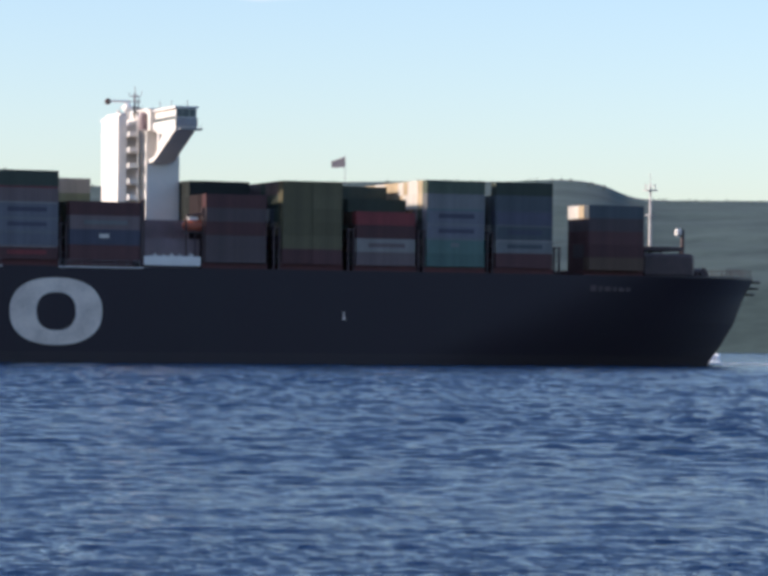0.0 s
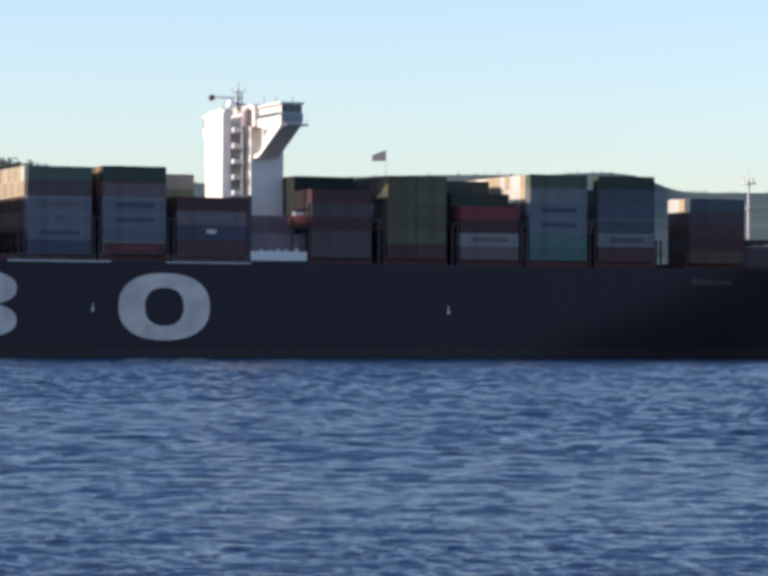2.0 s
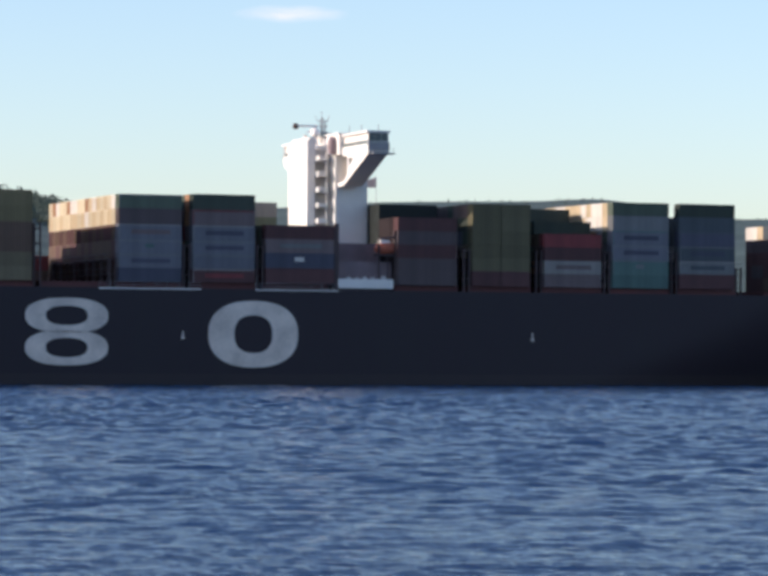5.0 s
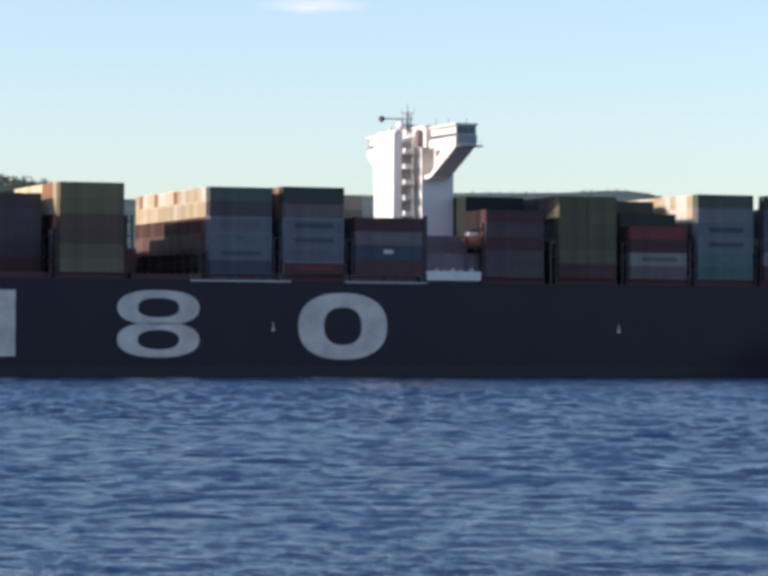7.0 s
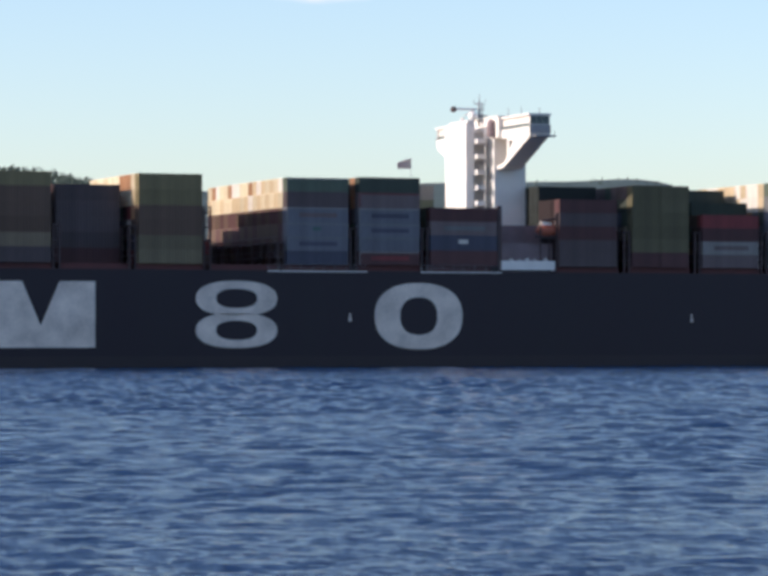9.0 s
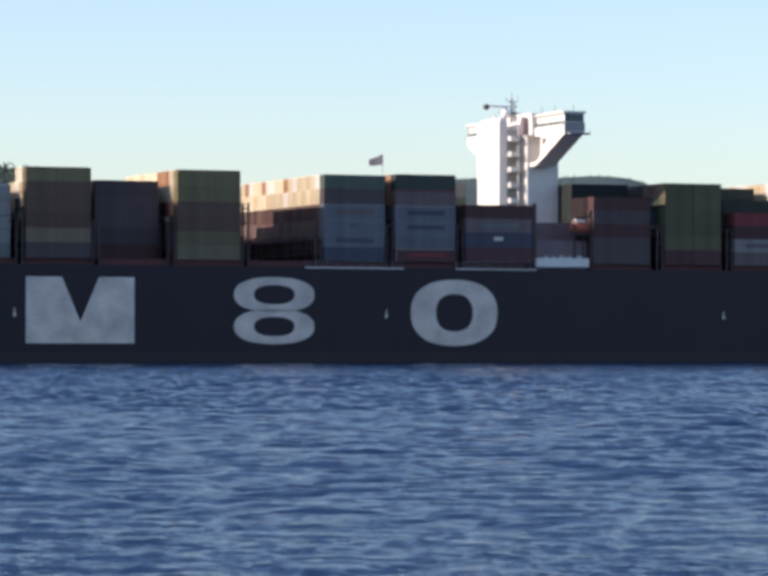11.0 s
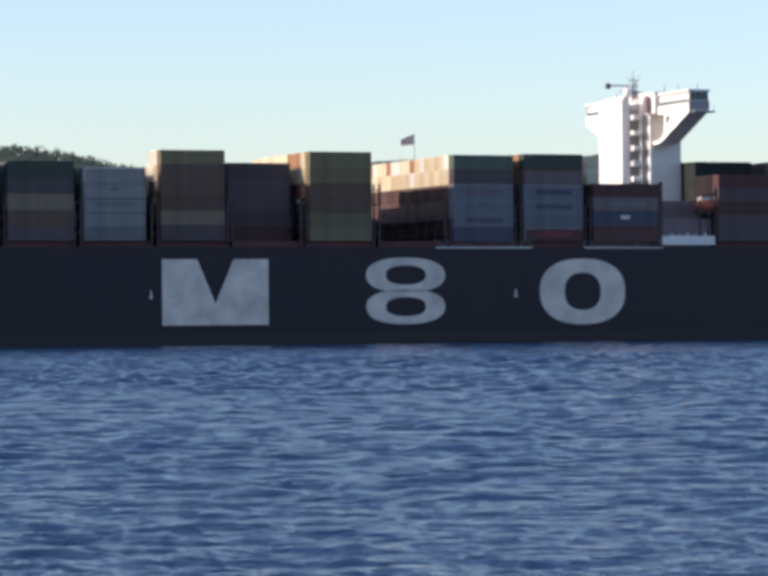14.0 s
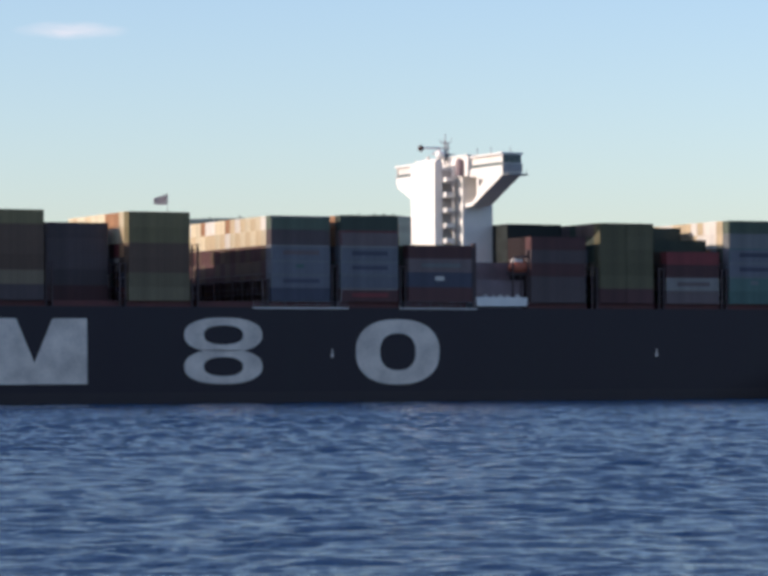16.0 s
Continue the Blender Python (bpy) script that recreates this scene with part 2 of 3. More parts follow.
def far_woods():
    """Pines on the skyline: ragged crowns of many small clumps, thick on the near end of the ridge."""
    rng = random.Random(5)
    verts, faces = [], []
    def clump(c, r):
        base = len(verts)
        k = 5
        verts.append((c[0], c[1], c[2] + r * rng.uniform(0.8, 1.3)))
        for i in range(k):
            a = 6.283 * i / k + rng.random()
            q = r * rng.uniform(0.7, 1.2)
            verts.append((c[0] + q * math.cos(a), c[1] + q * math.sin(a), c[2] + r * rng.uniform(-0.3, 0.3)))
        verts.append((c[0], c[1], c[2] - r * 0.8))
        for i in range(k):
            j = (i + 1) % k
            faces.append((base, base + 1 + i, base + 1 + j))
            faces.append((base + k + 1, base + 1 + j, base + 1 + i))
    def tree(b, d, h):
        x, y = d * math.sin(radians(b)), d * math.cos(radians(b))
        z = ground_height(x, y) - 0.5
        base = len(verts)
        for q, zz in ((0.3, 0), (0.12, h * 0.7)):
            for i in range(4):
                verts.append((x + q * math.cos(1.57 * i), y + q * math.sin(1.57 * i), z + zz))
        for i in range(4):
            j = (i + 1) % 4
            faces.append((base + i, base + j, base + 4 + j, base + 4 + i))
        for i in range(rng.randint(7, 12)):
            u = rng.random()
            w = h * (0.34 - 0.22 * u)
            clump((x + rng.uniform(-w, w), y + rng.uniform(-w, w), z + h * (0.3 + 0.62 * u)), h * rng.uniform(0.09, 0.17) * (1.15 - 0.5 * u))
    for i in range(1300):
        b = rng.uniform(-7, -0.7)
        tree(b, rng.uniform(2450, 3030), rng.uniform(6.0, 12.5) * min(1.0, 0.35 + 0.65 * max(0.0, (-0.7 - b) / 0.8)))
    for i in range(260):
        tree(rng.uniform(-1, 12), rng.uniform(2880, 3020), rng.uniform(1.4, 3.4))
    me = bpy.data.meshes.new("pine_wood")
    me.from_pydata(verts, [], faces)
    me.materials.append(LEAF)
    return tagged(new("pine_wood", me), "dark green pines along the far ridge", "woods", kind="stuff")


far_woods()


def cloud():
    """A small thin fair-weather cloud, far off: a shallow heap of flat soft puffs."""
    m = bpy.data.materials.new("glowing_thin_cloud")
    m.use_nodes = True
    n, l = m.node_tree.nodes, m.node_tree.links
    for q in [q for q in n if q.type == "BSDF_PRINCIPLED"]:
        n.remove(q)
    out = next(q for q in n if q.type == "OUTPUT_MATERIAL")
    co, nz, ramp = n.new("ShaderNodeTexCoord"), n.new("ShaderNodeTexNoise"), n.new("ShaderNodeMapRange")
    grad, mul = n.new("ShaderNodeTexGradient"), n.new("ShaderNodeMath")
    grad.gradient_type, mul.operation = "SPHERICAL", "MULTIPLY"
    mp = n.new("ShaderNodeMapping")
    mp.inputs["Scale"].default_value = (1 / 88, 0, 1 / 14)
    l.new(co.outputs["Object"], mp.inputs[0]), l.new(mp.outputs[0], grad.inputs[0])
    mp2 = n.new("ShaderNodeMapping")
    mp2.inputs["Scale"].default_value = (0.012, 0.012, 0.06)
    l.new(co.outputs["Object"], mp2.inputs[0]), l.new(mp2.outputs[0], nz.inputs["Vector"])
    nz.inputs["Scale"].default_value, nz.inputs["Detail"].default_value = 2.2, 6
    l.new(nz.outputs[0], mul.inputs[0]), l.new(grad.outputs[1], mul.inputs[1])
    ramp.inputs["From Min"].default_value, ramp.inputs["From Max"].default_value, ramp.inputs["To Max"].default_value = 0.02, 0.5, 0.85
    l.new(mul.outputs[0], ramp.inputs[0])
    # emission stands in for daylight on the cloud
    tr, em, mix = n.new("ShaderNodeBsdfTransparent"), n.new("ShaderNodeEmission"), n.new("ShaderNodeMixShader")
    em.inputs["Color"].default_value, em.inputs["Strength"].default_value = (0.93, 0.97, 1.0, 1), 1.0
    l.new(ramp.outputs[0], mix.inputs[0]), l.new(tr.outputs[0], mix.inputs[1]), l.new(em.outputs[0], mix.inputs[2])
    l.new(mix.outputs[0], out.inputs["Surface"])
    bm = bmesh.new()
    for k in range(25):
        for r in range(5):
            bm.verts.new((-92 + 184 * k / 24, 6 * math.sin(k * 0.7), -16 + 8 * r))
    bm.verts.ensure_lookup_table()
    for k in range(24):
        for r in range(4):
            i = k * 5 + r
            bm.faces.new((bm.verts[i], bm.verts[i + 5], bm.verts[i + 6], bm.verts[i + 1]))
    ob = tagged(new("backdrop", mesh("backdrop", bm, m)), "small thin white cloud in the clear sky", "cloud", kind="structure")
    d, b = 4600.0, radians(2.75)
    ob.location = (d * math.sin(b), d * math.cos(b), 5 + d * math.tan(radians(5.98)))
    ob.rotation_euler = (0, 0, -b)


cloud()


# ---- the ship ----
SPEED, HEADING = 4.885, 16.95
BEAM, DECK_Z, BASE_Z = 48.0, 18.0, 19.1
SHIP_START = Matrix.Translation((0, 616.52, 0)) @ pose(0, 0, 0, 0, 0, HEADING)
STERN = -176.0


def ship_pose(t):
    c, s = math.cos(radians(HEADING)), math.sin(radians(HEADING))
    return Matrix.Translation((SPEED * t * c, 616.52 + SPEED * t * s, 0)) @ pose(0, 0, 0, 0, 0, HEADING)


ship = tagged(new("container_ship"), "large dark-hulled container ship under way with white bridge tower", "ship")


def stem(z):
    """How far forward the stem reaches at a height: raked straight up to the anchor line, then flaring out to the deck."""
    return float(np.interp(z, (-3.0, 0.0, 4.2, 8.8, 11.9, 15.0, 18.0), (137.4, 138.8, 142.0, 145.0, 146.3, 147.7, 149.6)))


def half_breadth(x, z):
    u = max(0.0, min(1.0, z / DECK_Z))
    start = 55 + 42 * u
    end = stem(z)
    if z < 0:
        start = 55 + 2 * z
    if x <= start:
        h = 24.0
    else:
        v = min(1.0, (x - start) / (end - start))
        h = 24.0 * (1 - v ** (2.1 + 0.9 * u))
    if x < STERN + 30:
        h *= 1 - 0.16 * (1 - (x - STERN) / 30) ** 2 * (1.4 - u)
    return max(h, 0.0)


def hull(z0, z1, steps):
    bm = bmesh.new()
    levels = [z0 + (z1 - z0) * i / steps for i in range(steps + 1)]
    grid = []
    for z in levels:
        end = stem(z)
        xs = [STERN + (55 - STERN) * i / 24 for i in range(24)] + [55 + (end - 55) * (1 - (1 - i / 40) ** 1.4) for i in range(41)]
        side_s = [bm.verts.new((x, 24 - half_breadth(x, z), z)) for x in xs]
        side_p = [bm.verts.new((x, 24 + half_breadth(x, z) + (0.02 if x == xs[-1] else 0), z)) for x in xs]
        grid.append((side_s, side_p))
    n = len(grid[0][0])
    for (s0, p0), (s1, p1) in zip(grid, grid[1:]):
        for i in range(n - 1):
            bm.faces.new((s0[i], s0[i + 1], s1[i + 1], s1[i]))
            bm.faces.new((p0[i + 1], p0[i], p1[i], p1[i + 1]))
        bm.faces.new((p0[0], s0[0], s1[0], p1[0]))
        bm.faces.new((s0[-1], p0[-1], p1[-1], s1[-1]))
    top_s, top_p = grid[-1]
    for i in range(n - 1):
        bm.faces.new((top_s[i], top_s[i + 1], top_p[i + 1], top_p[i]))
    for f in bm.faces:
        f.smooth = False
    return bm


hull_ob = part("hull", hull(2.1, DECK_Z, 14), HULL, ship, "black-blue painted steel hull side")
part("boot_topping", hull(-3.0, 2.1, 5), BOOT, hull_ob, "dull dark red-grey paint band along the waterline")


def ring(cx, cz, rx, rz, tx, tz, n=40):
    bm = bmesh.new()
    y0, y1 = -0.05, 0.02
    rows = []
    for k in range(n):
        a = 2 * math.pi * k / n
        ca, sa = math.cos(a), math.sin(a)
        pw = lambda v: math.copysign(abs(v) ** 0.85, v)
        o = (cx + rx * pw(ca), cz + rz * pw(sa))
        i = (cx + (rx - tx) * pw(ca), cz + (rz - tz) * pw(sa))
        rows.append([bm.verts.new((p[0], y, p[1])) for p in (o, i) for y in (y0, y1)])
    for k in range(n):
        a, b = rows[k], rows[(k + 1) % n]
        bm.faces.new((a[0], b[0], b[2], a[2]))
        bm.faces.new((a[0], a[1], b[1], b[0]))
        bm.faces.new((a[2], b[2], b[3], a[3]))
    bmesh.ops.recalc_face_normals(bm, faces=bm.faces[:])
    return bm


# large white marks on the side, as plain shapes
part("white_ring_marking", ring(-9.0, 9.55, 8.9, 6.25, 5.1, 2.7), LETTER, hull_ob, "large white painted ring shape")


def twin_ring(bm):
    for cz in (12.75, 6.85):
        b2 = ring(-45.2, cz, 7.9, 3.25, 3.9, 1.45)
        me = mesh("tmp", b2)
        bm.from_mesh(me)
        bpy.data.meshes.remove(me)


made("white_double_ring_marking", twin_ring, LETTER, hull_ob, "large white painted double ring shape")


def notched(bm):
    prism(bm, [(-92.7, 3.7), (-88.3, 3.7), (-84.6, 3.7), (-80.4, 3.7), (-76.8, 3.7), (-72.3, 3.7), (-72.3, 15.75), (-79.0, 15.75), (-82.5, 7.6), (-86.0, 15.75), (-92.7, 15.75)], -0.05, 0.02)


made("white_notched_marking", notched, LETTER, hull_ob, "large white painted block with a wedge notch")
for sx in (48.2, -22.85, -94.8):
    def mark(bm, sx=sx):
        box(bm, sx - 0.28, sx + 0.28, -0.06, 0.03, 8.55, 9.15)
        box(bm, sx - 0.12, sx + 0.12, -0.06, 0.03, 9.15, 10.1)
    made("tug_mark", mark, LETTER, hull_ob, "small white painted tug mark")
for k, (x, w) in enumerate(((100.5, 1.3), (102.2, 1.1), (103.7, 1.4), (105.5, 1.0), (106.9, 1.3), (108.6, 1.1))):
    def name_bar(bm):
        ya, yb = (24 - half_breadth(v, 15.4) for v in (x, x + w))
        prism(bm, [(x, ya - 0.06), (x + w, yb - 0.06), (x + w, yb + 0.1), (x, ya + 0.1)], 14.8, 16.0, "xy")
    made("name_bar", name_bar, STEEL, hull_ob, "small dull painted name bar")
for a, b in ((-39.1, -19.4), (-8.6, 8.0)):
    made("walkway_edge", lambda bm: box(bm, a, b, -0.12, 0.6, 17.72, 18.0), OFFWHITE, hull_ob, "pale walkway edge plate")
    def rails(bm):
        for i in range(int((b - a) / 2.2) + 1):
            rod(bm, (a + i * 2.2, 0, 18), (a + i * 2.2, 0, 19.1), 0.04, 5)
        for z in (18.55, 19.1):
            rod(bm, (a, 0, z), (b, 0, z), 0.035, 5)
    made("deck_railing", rails, GREY, hull_ob)


BAY_X = [-150.2, -135.8, -121.3, -107.2, -92.7, -78.3, -64.0, -49.6, -35.3, -20.9, -6.5, 20.2, 35.6, 50.8, 65.4, 80.0, 102.5]
for x0 in BAY_X:
    y0 = 6.5 if x0 > 95 else 0.9
    made("hatch_coaming", lambda bm: box(bm, x0 - 0.5, x0 + 12.65, y0, 48 - y0, 17.9, 19.08), DECK, ship, "dark red steel hatch coaming")


def lashing_bridge(x, y0, top):
    def build(bm):
        for y in (y0, y0 + 4.9, y0 + 9.8, y0 + 14.7, 24, 48 - y0 - 14.7, 48 - y0 - 9.8, 48 - y0 - 4.9, 48 - y0):
            for dx in (-0.55, 0.55):
                box(bm, x + dx - 0.14, x + dx + 0.14, y - 0.2, y + 0.2, 18.0, top)
        z = 20.6
        while z <= top + 0.1:
            box(bm, x - 0.8, x + 0.8, y0 - 0.3, 48 - y0 + 0.3, z - 0.14, z)
            for dx in (-0.75, 0.75):
                rod(bm, (x + dx, y0 - 0.3, z + 1.0), (x + dx, 48 - y0 + 0.3, z + 1.0), 0.05, 5)
            z += 2.7
        for z in (19.2, 21.9):
            rod(bm, (x, y0, z), (x, y0 + 4.9, z + 2.6), 0.09, 5)
    made("lashing_bridge", build, STEEL, ship, "dark steel lashing bridge between the bays")


for x0 in BAY_X[1:]:
    if x0 not in (20.2, 102.5):
        lashing_bridge(x0 - 1.15, 0.5, 23.4 if x0 == -35.3 else 29.6 if x0 == -49.6 else 26.2)
lashing_bridge(93.9, 2.0, 23.5)


# bridge tower
tower = part("bridge_tower", bmesh.new(), WHITE, ship, "tall white bridge tower with wide wings")
TX0, TX1, TY0, TY1 = 8.6, 20.8, 18.2, 30.0


made("tower_wall", lambda bm: box(bm, TX0, 10.3, TY0 + 1.0, TY1, 18.0, 47.6), WHITE, tower)
made("stair_core", lambda bm: box(bm, 10.3, 13.5, TY0 + 3.0, TY1 - 3.0, 18.0, 46.0), OFFWHITE, tower)
made("tower_wall", lambda bm: box(bm, 13.5, 20.2, 16.6, 31.4, 18.0, 46.2), WHITE, tower)
for side in (0, 1):
    for k in range(8):
        z = 22.2 + 3.05 * k
        def balcony(bm, z=z, side=side):
            y0, y1 = (TY0 - 0.5, TY0 + 3.0) if side == 0 else (TY1 - 3.0, TY1 + 0.5)
            box(bm, 10.35, 12.6, y0 + 0.3, y1, z, z + 0.25)
            ye = y0 if side == 0 else y1 - 2.2
            box(bm, 10.4, 12.3, ye, ye + 2.2, z + 0.1, z + 1.0)
            rod(bm, (12.2, ye + 0.4, z + 0.28), (12.2, ye + 0.4, z + 3.05), 0.12, 6)
        made("stair_balcony", balcony, WHITE, tower)


def wheelhouse(bm):
    box(bm, 13.3, 19.3, 14.0, 34.0, 44.6, 48.6)
    box(bm, 13.0, 19.6, 13.7, 34.3, 48.6, 48.85)


made("wheelhouse", wheelhouse, WHITE, tower)
made("wheelhouse_window", lambda bm: [box(bm, 19.25, 19.34, 14.6 + 1.6 * k, 16.0 + 1.6 * k, 46.6, 47.9) for k in range(12)], GLASS, tower)
for side in (0, 1):
    f = (lambda y: y) if side == 0 else (lambda y: 48 - y)
    def span(bm, a, b, x0, x1, z0, z1):
        box(bm, x0, x1, min(f(a), f(b)), max(f(a), f(b)), z0, z1)
    wing = made("bridge_wing", lambda bm: (span(bm, 0.2, 14.2, 14.0, 18.1, 44.3, 44.7), span(bm, 0.0, 14.2, 13.9, 14.12, 44.7, 46.0),
                span(bm, 0.0, 14.2, 18.05, 18.25, 44.7, 46.0),
                span(bm, 0.0, 14.2, 13.7, 18.4, 48.1, 48.5)), WHITE, tower, "white enclosed bridge wing")
    made("wing_wall", lambda bm: (span(bm, 0.3, 14.0, 14.25, 14.4, 46.7, 48.1), span(bm, 0.2, 0.45, 14.0, 18.1, 46.0, 48.1)), OFFWHITE, wing)
    made("wing_window", lambda bm: (span(bm, 0.3, 14.0, 14.2, 18.0, 46.0, 46.7), [span(bm, 0.12, 0.2, 14.1 + 1.3 * k, 15.3 + 1.3 * k, 46.5, 48.0) for k in range(3)]), GLASS, wing)
    made("wing_end", lambda bm: span(bm, 0.0, 0.2, 13.9, 18.25, 44.7, 46.3), GREY, wing, "grey end plate of the wing")
    made("wing_edge_platform", lambda bm: (span(bm, -0.9, 1.2, 14.6, 19.0, 44.0, 44.3), [rod(bm, (14.7 + k, f(-0.8), 44.3), (14.7 + k, f(-0.8), 45.2), 0.05, 5) for k in range(5)]), GREY, wing)
    def low(y):
        return max(38.5, 44.2 - 0.42 * y) if y < 12 else 38.5 + 0.66 * max(0.0, (15.0 - y) / 3.0) ** 2
    def bracket(bm):
        # the plate towards the stern, with its three-cornered hole between four pieces
        a, b, c = (10.5, 43.75), (8.2, 43.75), (10.3, 42.0)
        for outline in ([(0.4, 44.03), (8.2, low(8.2)), b, (7.0, 44.28), (0.4, 44.28)],
                        [(8.2, low(8.2)), (11.4, low(11.4)), c, b],
                        [c, (11.4, low(11.4)), (11.4, 44.28), a],
                        [a, (11.4, 44.28), (7.0, 44.28), b]):
            prism(bm, [(f(p), q) for p, q in outline], 14.0, 14.5, "yz")
        ys = [11.4 + 5.2 * k / 8 for k in range(9)]
        prism(bm, [(f(y), low(y)) for y in ys] + [(f(y), low(y) + 0.8 + 0.25 * max(0.0, 13 - y)) for y in ys[::-1]], 14.0, 14.5, "yz")
        ys = [0.4 + 16.2 * k / 14 for k in range(15)]
        prism(bm, [(f(y), low(y) - 0.02) for y in ys] + [(f(y), low(y) + 0.35) for y in ys[::-1]], 14.05, 18.0, "yz")
        prism(bm, [(f(y), low(y)) for y in ys] + [(f(16.6), 44.28), (f(0.4), 44.28)], 17.4, 17.9, "yz")
    made("wing_bracket", bracket, WHITE, wing, "curved white bracket under the wing")


def radar(bm):
    rod(bm, (13.4, 24, 47.4), (13.4, 24, 52.4), 0.34, 8, 0.22)
    rod(bm, (13.4, 24, 52.4), (13.4, 24, 53.7), 0.08, 6)
    rod(bm, (14.3, 24.6, 47.4), (14.3, 24.6, 51.6), 0.14, 6)
    for z in (49.6, 50.8, 51.8):
        rod(bm, (13.4, 22.6, z), (13.4, 25.4, z), 0.1, 6)
        rod(bm, (12.3, 24, z), (14.6, 24, z), 0.1, 6)
    for dx, top in ((-1.0, 52.6), (1.15, 52.9)):
        rod(bm, (13.4 + dx, 24, 51.8), (13.4 + dx * 1.3, 24, top), 0.06, 5)
    box(bm, 12.0, 14.8, 22.4, 25.6, 49.3, 49.45)


def ball(bm, x, y, z, r, stretch=1.0):
    bmesh.ops.create_uvsphere(bm, u_segments=14, v_segments=8, radius=r, matrix=Matrix.Translation((x, y, z)) @ Matrix.Diagonal((1, 1, stretch, 1)))


mast = made("radar_mast", radar, GREY, tower, "grey radar mast with cross arms")
made("radar_scanner", lambda bm: (box(bm, 8.3, 12.6, 23.8, 24.2, 50.5, 50.95, bevel=0.1), rod(bm, (12.0, 24, 48.0), (12.0, 24, 50.6), 0.3, 8), rod(bm, (10.4, 24, 49.4), (12.0, 24, 50.5), 0.16, 6)), WHITE, mast, "white radar scanner arm")
made("search_light", lambda bm: ball(bm, 7.9, 24, 50.6, 0.62), STEEL, mast, "dark round lamp at the end of the arm")
made("satellite_dome", lambda bm: (ball(bm, 11.4, 22.4, 49.3, 0.95), rod(bm, (11.4, 22.4, 47.0), (11.4, 22.4, 49.0), 0.35, 8)), WHITE, tower, "white satellite dome")
made("exhaust_casing", lambda bm: (rod(bm, (12.7, 16.3, 44.8), (12.7, 16.3, 47.4), 0.85, 14), ball(bm, 12.7, 16.3, 47.4, 0.85)), HOUSE, tower, "brown round-topped exhaust casing")
made("funnel_top", lambda bm: (box(bm, 8.9, 10.3, 19.2, 29, 47.6, 48.2, bevel=0.15), rod(bm, (11.0, 27.0, 46), (11.0, 27.0, 49.2), 0.35)), WHITE, tower)
for y, x in ((3.0, 17.2), (9.0, 16.0), (13.0, 15.0)):
    made("whip_aerial", lambda bm: rod(bm, (x, y, 48.4), (x, y, 50.2 if y > 5 else 49.8), 0.07, 5), GREY, tower)

# lower deckhouse and boat deck beside the tower
made("deckhouse", lambda bm: (box(bm, 9.0, 20.0, 3.0, 45.0, 18.0, 23.6), box(bm, 9.5, 19.5, 8.0, 40.0, 23.6, 27.2)), HOUSE, ship, "dull mauve-brown deckhouse at the tower foot")
station = made("boarding_station", lambda bm: (box(bm, 8.0, 19.1, -0.1, 0.25, 18.55, 20.15), box(bm, 8.0, 19.1, -0.1, 2.4, 18.4, 18.6)), WHITE, ship, "white bulwark of the boarding station")
for k, (x, h) in enumerate(((10.3, 0.9), (12.0, 0.6), (13.6, 1.1), (15.2, 0.8), (17.4, 1.3))):
    made("station_fitting", lambda bm: (box(bm, x - 0.35, x + 0.35, 0.4, 1.1, 18.6, 20.0 + h * 0.45), rod(bm, (x, 0.7, 20.0), (x, 0.7, 20.2 + h * 0.5), 0.18, 8)), OFFWHITE, station)
made("end_post", lambda bm: (box(bm, 7.35, 8.15, 0.3, 0.9, 18.0, 30.6), box(bm, 7.35, 8.15, 10.3, 10.9, 18.0, 30.6), box(bm, 7.4, 8.1, 0.9, 10.3, 29.6, 30.2)), STEEL, ship, "dark steel end frame beside the boat deck")
made("boat_davit", lambda bm: (rod(bm, (20.0, 1.2, 18.2), (20.0, 1.2, 28.6), 0.22, 8), rod(bm, (16.6, 1.2, 18.2), (16.6, 1.2, 27.6), 0.2, 8), rod(bm, (16.6, 1.2, 27.9), (20.4, 1.2, 28.4), 0.22, 8), box(bm, 19.6, 20.3, 0.9, 1.5, 28.3, 29.5), rod(bm, (18.4, 1.2, 18.2), (18.4, 1.2, 25.2), 0.12, 6), box(bm, 16.4, 20.2, 1.0, 3.4, 24.7, 25.0)), STEEL, ship, "dark steel boat davit")
boat = made("lifeboat", lambda bm: bmesh.ops.create_uvsphere(bm, u_segments=20, v_segments=12, radius=1.0, matrix=Matrix.Translation((18.4, 2.2, 26.1)) @ Matrix.Diagonal((2.4, 1.2, 1.25, 1))), ORANGE, ship, "orange enclosed lifeboat on its davit")
made("canopy", lambda bm: (box(bm, 16.9, 19.2, 1.5, 2.9, 26.9, 27.7, bevel=0.25), box(bm, 17.2, 17.9, 1.7, 2.7, 27.6, 28.1, bevel=0.12)), WHITE, boat, "white canopy top")

